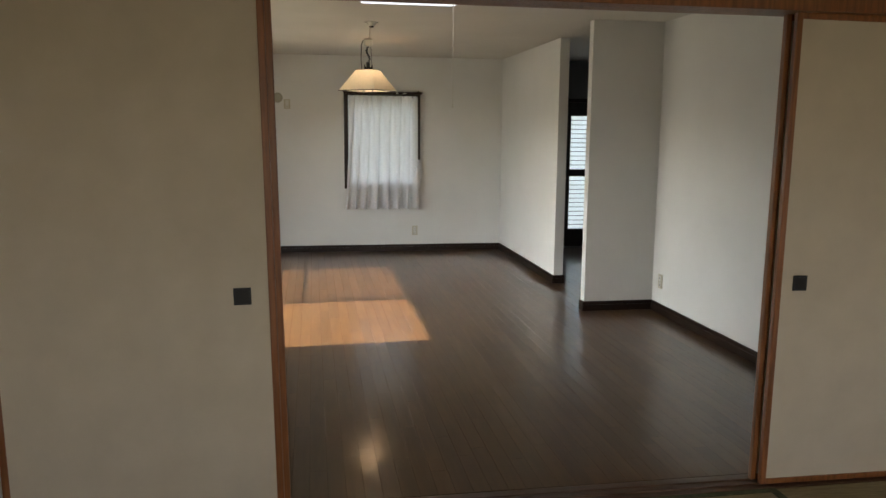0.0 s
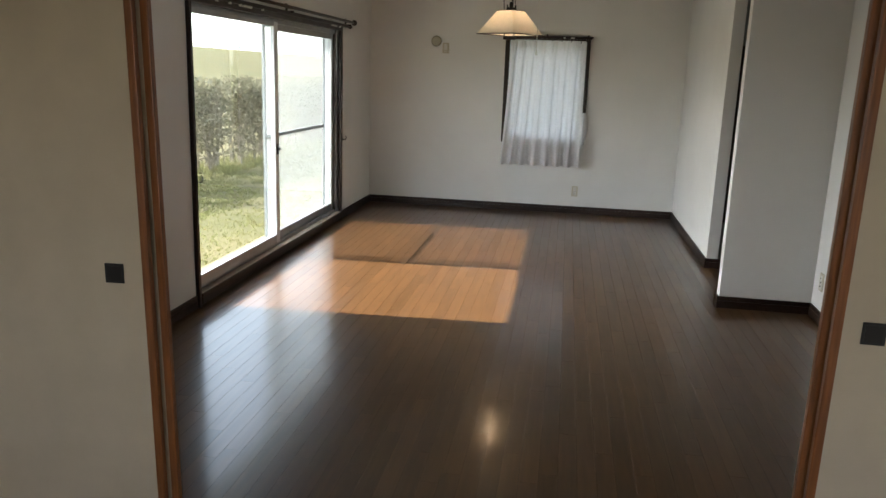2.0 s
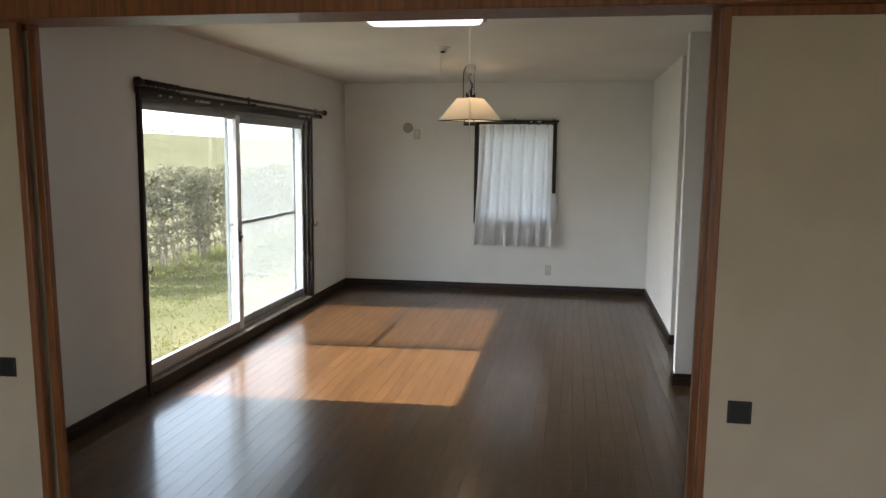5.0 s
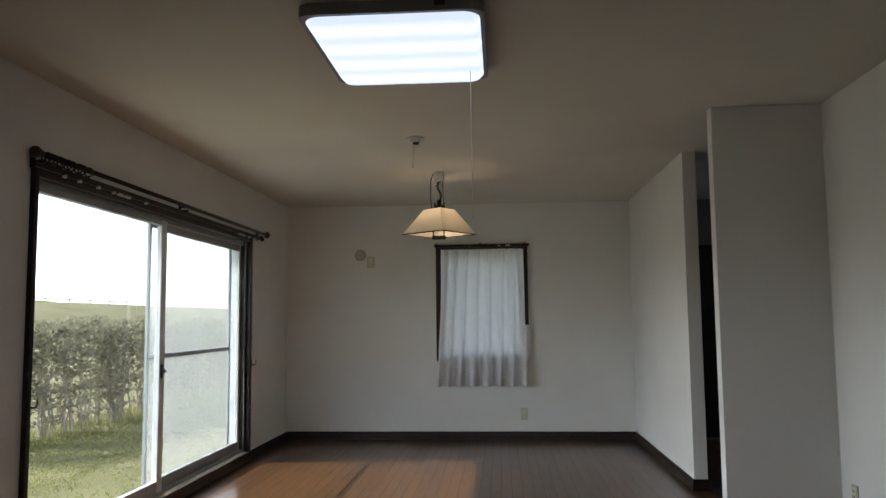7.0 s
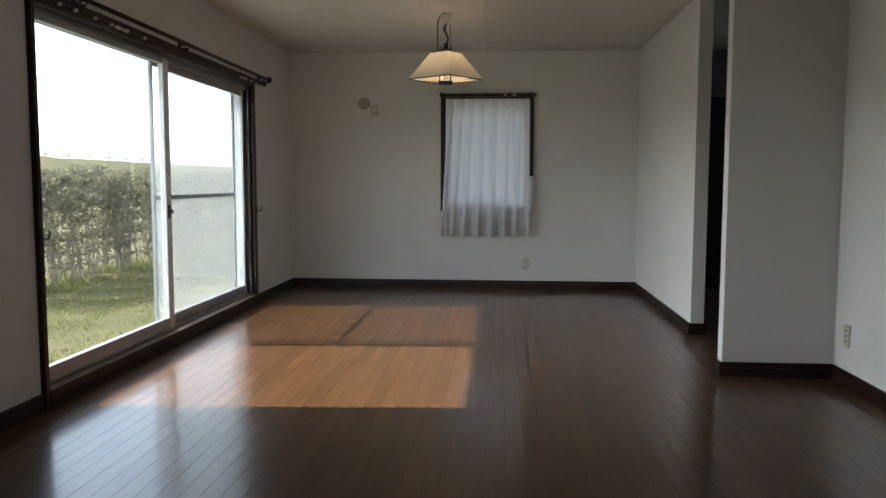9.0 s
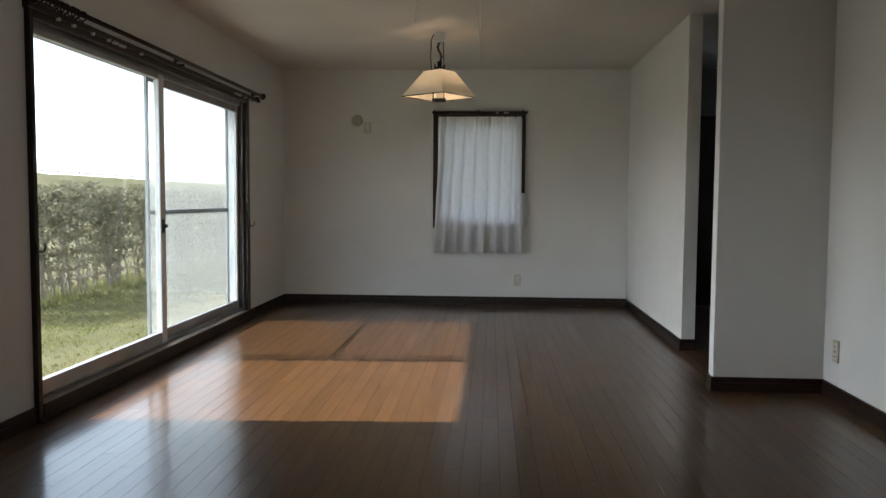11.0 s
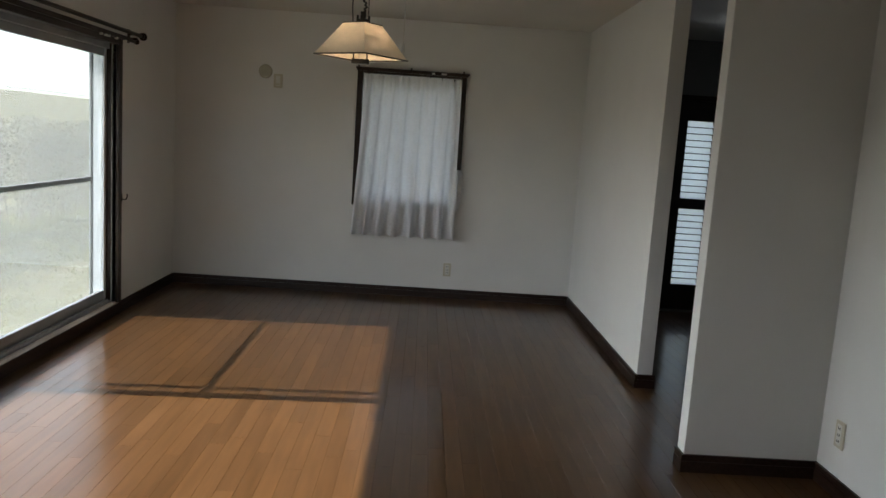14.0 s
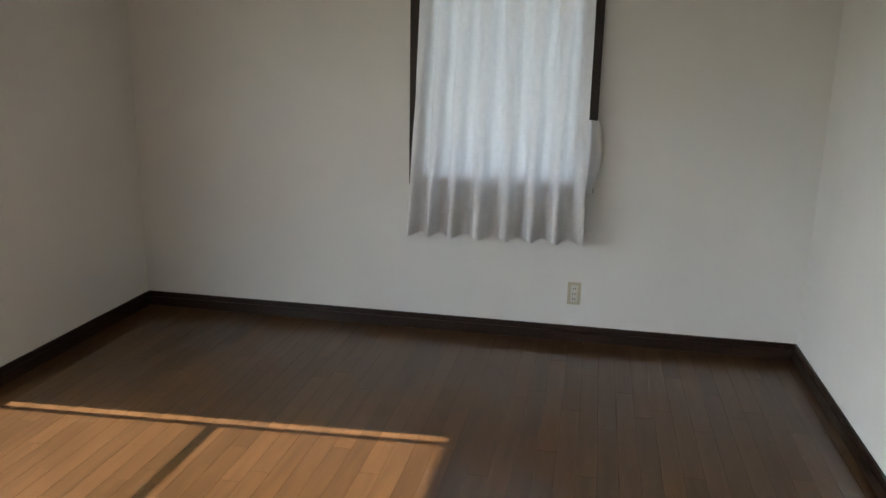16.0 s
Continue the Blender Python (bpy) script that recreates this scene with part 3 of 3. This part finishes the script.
def rounded(x0, x1, y0, y1, z0, z1, r, shrink=0.0):
    bm = bmesh.new()
    lo, hi = [], []
    for cx, cy, a0 in ((x1 - r, y1 - r, 0), (x0 + r, y1 - r, 90), (x0 + r, y0 + r, 180), (x1 - r, y0 + r, 270)):
        for k in range(7):
            a = radians(a0 + 15 * k)
            hi.append(bm.verts.new((cx + r * math.cos(a), cy + r * math.sin(a), z1)))
            lo.append(bm.verts.new((cx + (r - shrink) * math.cos(a), cy + (r - shrink) * math.sin(a), z0)))
    n = len(lo)
    for i in range(n):
        bm.faces.new((lo[i], lo[(i + 1) % n], hi[(i + 1) % n], hi[i]))
    bm.faces.new(hi)
    bm.faces.new(list(reversed(lo)))
    return bm


part("housing", rounded(-.165, .545, 2.80, 3.65, 2.352, H - .001, .05), HOUSING, cl, "grey rim of the lamp")
part("diffuser", rounded(-.147, .527, 2.818, 3.632, 2.330, 2.3515, .07, .02), DIFFUSER, cl, "glowing white acrylic panel")
bm = rod(bmesh.new(), (.468, 3.45, 2.330), (.470, 3.45, 1.68), .0020, seg=6)
part("pull_cord", bm, WHITEP, cl)
part("cord_knob", rod(bmesh.new(), (.470, 3.45, 1.68), (.470, 3.45, 1.655), .005, .007, seg=10), WHITEP, cl)
part("clip", cube(.36, .40, 2.785, 2.80, 2.37, 2.385), BLACK, cl)

rose = thing("ceiling_rose", (.05, 5.0, H), "white plastic ceiling rose with a short hanging cord", "ceiling rose")
bm = rod(bmesh.new(), (.05, 5.0, H), (.05, 5.0, H - .012), .058, .056, seg=28)
rod(bm, (.05, 5.0, H - .012), (.05, 5.0, H - .032), .036, .032, seg=24)
part("base", bm, WHITEP, rose)
part("socket", rod(bmesh.new(), (.05, 5.0, H - .032), (.05, 5.0, H - .045), .02, .018, seg=20), BLACK, rose)
part("cord", tube(bmesh.new(), [(.035, 5.0, H - .03), (.033, 5.0, 2.30), (.03, 5.0, 2.225)], .0022), WHITEP, rose)
part("cord_end", rod(bmesh.new(), (.03, 5.0, 2.225), (.03, 5.0, 2.20), .004), WHITEP, rose)

# ---- pendant lamp ----
LX, LY = .106, 6.22
pl = thing("pendant_lamp", (LX, LY, H), "lit pendant lamp with a square cream fabric shade", "pendant lamp")
bm = cube(LX - .042, LX + .042, LY - .042, LY + .042, 2.325, H - .001, bevel=.012)
part("ceiling_box", bm, WHITEP, pl, "cream plastic cord box")
pts = [(LX + .007 * math.cos(a * 1.1) - .014 * math.sin(a * .17), LY + .007 * math.sin(a * 1.1), 2.325 - .0042 * a) for a in range(37)]
part("coiled_cord", tube(bmesh.new(), pts, .0062, 6), BLACK, pl, "black coiled cord", True)
part("side_cord", tube(bmesh.new(), [(LX - .045, LY, 2.39), (LX - .066, LY, 2.34), (LX - .07, LY, 2.2), (LX - .062, LY, 2.10)], .004, 6), BLACK, pl)
part("wire", tube(bmesh.new(), [(LX + .03, LY, 2.33), (LX + .034, LY, 2.16)], .003, 6), BLACK, pl)
bm = cube(LX - .04, LX + .045, LY - .03, LY + .03, 2.10, 2.128, bevel=.003)
for xx in (LX - .034, LX + .038):
    box(bm, xx - .006, xx + .006, LY - .02, LY + .02, 2.12, 2.15)
rod(bm, (LX, LY, 2.12), (LX, LY, 2.175), .018)
part("holder", bm, BLACK, pl, "black metal holder")
ANG = radians(-81)
corner = [(math.cos(ANG + k * math.pi / 2), math.sin(ANG + k * math.pi / 2)) for k in range(4)]
bm = bmesh.new()
lo = [bm.verts.new((LX + .298 * c, LY + .298 * s, 1.895)) for c, s in corner]
hi = [bm.verts.new((LX + .122 * c, LY + .122 * s, 2.10)) for c, s in corner]
for k in range(4):
    bm.faces.new((lo[k], lo[(k + 1) % 4], hi[(k + 1) % 4], hi[k]))
part("shade", bm, SHADE, pl, "cream fabric shade glowing from inside")
bm = bmesh.new()
for k in range(4):
    a, b = corner[k], corner[(k + 1) % 4]
    rod(bm, (LX + .3 * a[0], LY + .3 * a[1], 1.894), (LX + .3 * b[0], LY + .3 * b[1], 1.894), .0045, seg=8)
part("rim", bm, BLACK, pl, "thin black lower rim")
bm = bmesh.new()
for k in range(4):
    a, b = corner[k], corner[(k + 1) % 4]
    rod(bm, (LX + .122 * a[0], LY + .122 * a[1], 2.10), (LX + .122 * b[0], LY + .122 * b[1], 2.10), .003, seg=6)
    rod(bm, (LX, LY, 2.10), (LX + .122 * a[0], LY + .122 * a[1], 2.10), .003, seg=6)
part("top_frame", bm, BLACK, pl)
for xx in (-.045, .04):
    part("switch_arm", rod(bmesh.new(), (LX + xx, LY - .05, 2.10), (LX + xx, LY - .05, 1.875), .0045), BLACK, pl)
part("switch_bar", cube(LX - .055, LX + .055, LY - .065, LY - .035, 1.848, 1.878, bevel=.004), BLACK, pl, "small black handle bar")
bm = ball(bmesh.new(), (LX, LY, 2.0), .038)
rod(bm, (LX, LY, 2.02), (LX, LY, 2.10), .02)
part("bulb", bm, BULB, pl, "warm glowing bulb", True)

# ---- sliding doors to the tatami room ----
struct("trim_lintel", cube(WX, EX, FY - .02, FY + .145, 1.970, 2.029, bevel=.004), REDWOOD, "reddish-brown grooved wooden lintel")
bm = cube(WX, EX, FY, FY + .15, -.12, -.006, bevel=.003)
for ya, yb in ((FY + .003, FY + .024), (FY + .052, FY + .074), (FY + .102, FY + .147)):
    box(bm, WX, EX, ya, yb, -.006, .001, bevel=.0015)
struct("trim_threshold", bm, SILLWOOD, "brown grooved wooden threshold")


def fusuma(x0, x1, y0, pull_x, lean):
    e = thing("fusuma", ((x0 + x1) / 2, y0, 0), "beige papered sliding door with reddish wooden edges", "sliding door", "fusuma doors")
    y1 = y0 + .021
    part("panel", cube(x0 + .02, x1 - .02, y0 + .002, y1 - .002, .026, 1.950), PAPER, e, "plain beige paper panel")
    for xa, xb in ((x0, x0 + .026), (x1 - .026, x1)):
        part("stile", cube(xa, xb, y0 - .002, y1 + .002, .004, 1.969, bevel=.003), REDWOOD, e, "reddish varnished edge")
    for za, zb in ((.004, .030), (1.943, 1.969)):
        part("rail", cube(x0 + .026, x1 - .026, y0 - .001, y1 + .001, za, zb, bevel=.003), REDWOOD, e)
    if pull_x is not None:
        f = cube(pull_x - .032, pull_x + .032, y0 - .004, y0 + .001, .852, .916, bevel=.002)
        p = part("pull", f, PULL, e, "square black recessed pull")
        part("pull_cup", cube(pull_x - .024, pull_x + .024, y0 - .0045, y0 - .0035, .860, .908), BLACK, p)
    e.rotation_euler = (0, radians(lean), 0)      # hangs slightly out of plumb
    return e


fusuma(-1.58, -.580, FY + .027, -.700, -1.0)
fusuma(-1.57, -.558, FY + .077, None, -1.0)
fusuma(1.420, 2.39, FY + .027, 1.527, .4)
fusuma(1.406, 2.39, FY + .077, None, .4)


def tatami(x0, x1, y0, y1, along_x):
    e = thing("tatami_mat", ((x0 + x1) / 2, (y0 + y1) / 2, -.055), "straw-coloured woven tatami mat with green cloth borders", "tatami mat", "tatami mats")
    part("rush_top", cube(x0 + .002, x1 - .002, y0 + .002, y1 - .002, -.055, 0, bevel=.003), TATAMI, e)
    w = .032
    if along_x:
        for ya, yb in ((y0 + .001, y0 + w), (y1 - w, y1 - .001)):
            part("border", cube(x0 + .001, x1 - .001, ya, yb, -.05, .002), HERI, e, "green cloth border")
    else:
        for xa, xb in ((x0 + .001, x0 + w), (x1 - w, x1 - .001)):
            part("border", cube(xa, xb, y0 + .001, y1 - .001, -.05, .002), HERI, e, "green cloth border")


tatami(-.655, 1.44, .17, FY - .002, True)
tatami(WX, -.657, -.78, FY - .002, False)
tatami(1.442, EX, -.78, FY - .002, False)
tatami(-.655, 1.44, -.76, .168, True)
tatami(WX, .39, -1.7, -.782, True)
tatami(.392, EX, -1.7, -.782, True)
tatami(WX, .39, -3.19, -1.702, True)
tatami(.392, EX, -3.19, -1.702, True)

# ---- kitchen ----
d2 = thing("door_2", (2.85, NY, 0), "dark kitchen back door with glass louvres", "back door", kind="structure")
for xa, xb in ((2.47, 2.52), (3.18, 3.235)):
    part("casing", cube(xa, xb, NY - .018, NY + .03, 0, 1.93, bevel=.003), DARK, d2)
part("casing_head", cube(2.521, 3.179, NY - .018, NY + .03, 1.885, 1.93, bevel=.003), DARK, d2)
bm = bmesh.new()
LV0, LV1 = 2.84, 3.075
box(bm, 2.501, LV0, NY + .03, NY + .07, .02, 1.899)
box(bm, LV1, 3.199, NY + .03, NY + .07, .02, 1.899)
for za, zb in ((.02, .25), (.94, 1.028), (1.715, 1.899)):
    box(bm, LV0, LV1, NY + .03, NY + .07, za, zb)
leaf2 = part("door_leaf", bm, KITDARK, d2, "dark door leaf")
for z0, z1 in ((.25, .94), (1.028, 1.715)):
    n = 12
    st = (z1 - z0) / n
    for i in range(n):
        z = z0 + st * (i + .5)
        bm = cube(LV0, LV1, -.003, .003, -st * .63, st * .63)
        bmesh.ops.rotate(bm, verts=bm.verts, cent=(0, 0, 0), matrix=Matrix.Rotation(radians(-28), 3, "X"))
        bmesh.ops.translate(bm, verts=bm.verts, vec=(0, NY + .05, z))
        part("louvre", bm, FROST, leaf2, "frosted glass louvre slat")
        # black strip stands for the slat's glass edge and the shade under it
        part("louvre_edge_shade", cube(LV0, LV1, NY + .026, NY + .036, z + st * .44, z + st * .56), BLACK, leaf2)
bm = rod(bmesh.new(), (3.13, NY + .03, .96), (3.13, NY - .02, .96), .024)
part("door_knob", bm, BLACK, leaf2)

tl = thing("kitchen_light", (2.82, 6.7, H), "small lit fluorescent tube on the kitchen ceiling", "tube light")
part("fitting", cube(2.79, 2.87, 6.25, 7.10, 2.362, H - .001, bevel=.004), HOUSING, tl)
part("tube", rod(bmesh.new(), (2.83, 6.3, 2.345), (2.83, 7.06, 2.345), .014), TUBE, tl)

kc = thing("kitchen_counter", (3.45, 6.3, 0), "dark kitchen counter unit with a steel worktop edge", "kitchen counter")
part("body", cube(3.14, 3.79, 5.0, 7.2, .08, .72), KITDARK, kc)
part("plinth", cube(3.19, 3.79, 5.02, 7.18, 0, .08), BLACK, kc)
part("worktop", cube(3.115, 3.79, 4.98, 7.22, .721, .75, bevel=.004), STEEL, kc, "brushed steel worktop")
for k in range(4):
    ya = 5.01 + k * .546
    dd = part("cabinet_door", cube(3.122, 3.139, ya + .004, ya + .540, .1, .70, bevel=.002), KITDARK, kc)
    part("handle", cube(3.108, 3.121, ya + .2, ya + .34, .655, .67, bevel=.002), STEEL, dd)
hd = thing("range_hood", (3.45, 6.4, 1.75), "black sloping range hood above the counter", "range hood")
bm = bmesh.new()
lo = [bm.verts.new(p) for p in ((3.12, 6.0, 1.78), (3.79, 6.0, 1.70), (3.79, 6.95, 1.70), (3.12, 6.95, 1.78))]
hi = [bm.verts.new(p) for p in ((3.45, 6.2, 2.39), (3.79, 6.2, 2.39), (3.79, 6.8, 2.39), (3.45, 6.8, 2.39))]
for k in range(4):
    bm.faces.new((lo[k], lo[(k + 1) % 4], hi[(k + 1) % 4], hi[k]))
bm.faces.new(hi)
bm.faces.new(lo)
part("hood_body", bm, BLACK, hd)
part("lip", cube(3.105, 3.14, 5.99, 6.96, 1.765, 1.80, bevel=.003), BLACK, hd)

# ---- floorboards, last ----
board_floor = thing("floor", (0, 4.6, 0), "glossy dark brown strip wood floor", "floor", kind="structure")
W, L = .0757, .91
meshes = {}


def board_mesh(w, length):
    key = (round(w, 4), round(length, 3))
    if key not in meshes:
        c = .0005
        x, y = w / 2 - .0002, length / 2 - .0002
        v = [(-x, -y, -.012), (x, -y, -.012), (x, y, -.012), (-x, y, -.012), (-x, -y, -c), (x, -y, -c), (x, y, -c), (-x, y, -c),
             (-x + c, -y + c, 0), (x - c, -y + c, 0), (x - c, y - c, 0), (-x + c, y - c, 0)]
        f = [(0, 1, 5, 4), (1, 2, 6, 5), (2, 3, 7, 6), (3, 0, 4, 7), (4, 5, 9, 8), (5, 6, 10, 9), (6, 7, 11, 10), (7, 4, 8, 11), (8, 9, 10, 11)]
        m = bpy.data.meshes.new("floorboard")
        m.from_pydata(v, [], f)
        m.materials.append(PLANK)
        m.materials.append(JOINT)
        m.polygons.foreach_set("material_index", [1] * 8 + [0])
        meshes[key] = m
    return meshes[key]


joined = {}
rng = random.Random(8)
made = 0
col = 0
x = WX + .002
while x < 3.79:
    w = min(W, 3.795 - x)
    y = FY + .152 if x < EX else 4.53
    first = L * (((col * 5) % 12 + 1) / 12)
    first = first if first > .2 else first + .3
    while y < NY - .001:
        length = min(first, NY - y)
        first = L
        cx, cy = x + w / 2, y + length / 2
        near = 2.4 < cy < 6.9 and cx < 1.95
        if near and made < 300:
            o = new("floorboard", board_mesh(w, length))
            o.parent = board_floor
            o.location = (cx, cy - 4.6, 0)
            made += 1
        else:
            k = (col * 7 + int(cy * 3)) % 4
            joined.setdefault(k, []).append((cx, cy, w, length))
        y += length
    x += W
    col += 1
for k, lst in joined.items():
    v, f = [], []
    for cx, cy, w, length in lst:
        m = board_mesh(w, length)
        n0 = len(v)
        v += [(p.co.x + cx, p.co.y + cy - 4.6, p.co.z) for p in m.vertices]
        f += [tuple(i + n0 for i in p.vertices) for p in m.polygons]
    m = bpy.data.meshes.new("more_floorboards")
    m.from_pydata(v, [], f)
    m.materials.append(PLANK)
    m.materials.append(JOINT)
    m.polygons.foreach_set("material_index", ([1] * 8 + [0]) * len(lst))
    o = new("more_floorboards", m)
    o.parent = board_floor
    tagged(o, "glossy dark brown strip floorboards", kind="stuff")
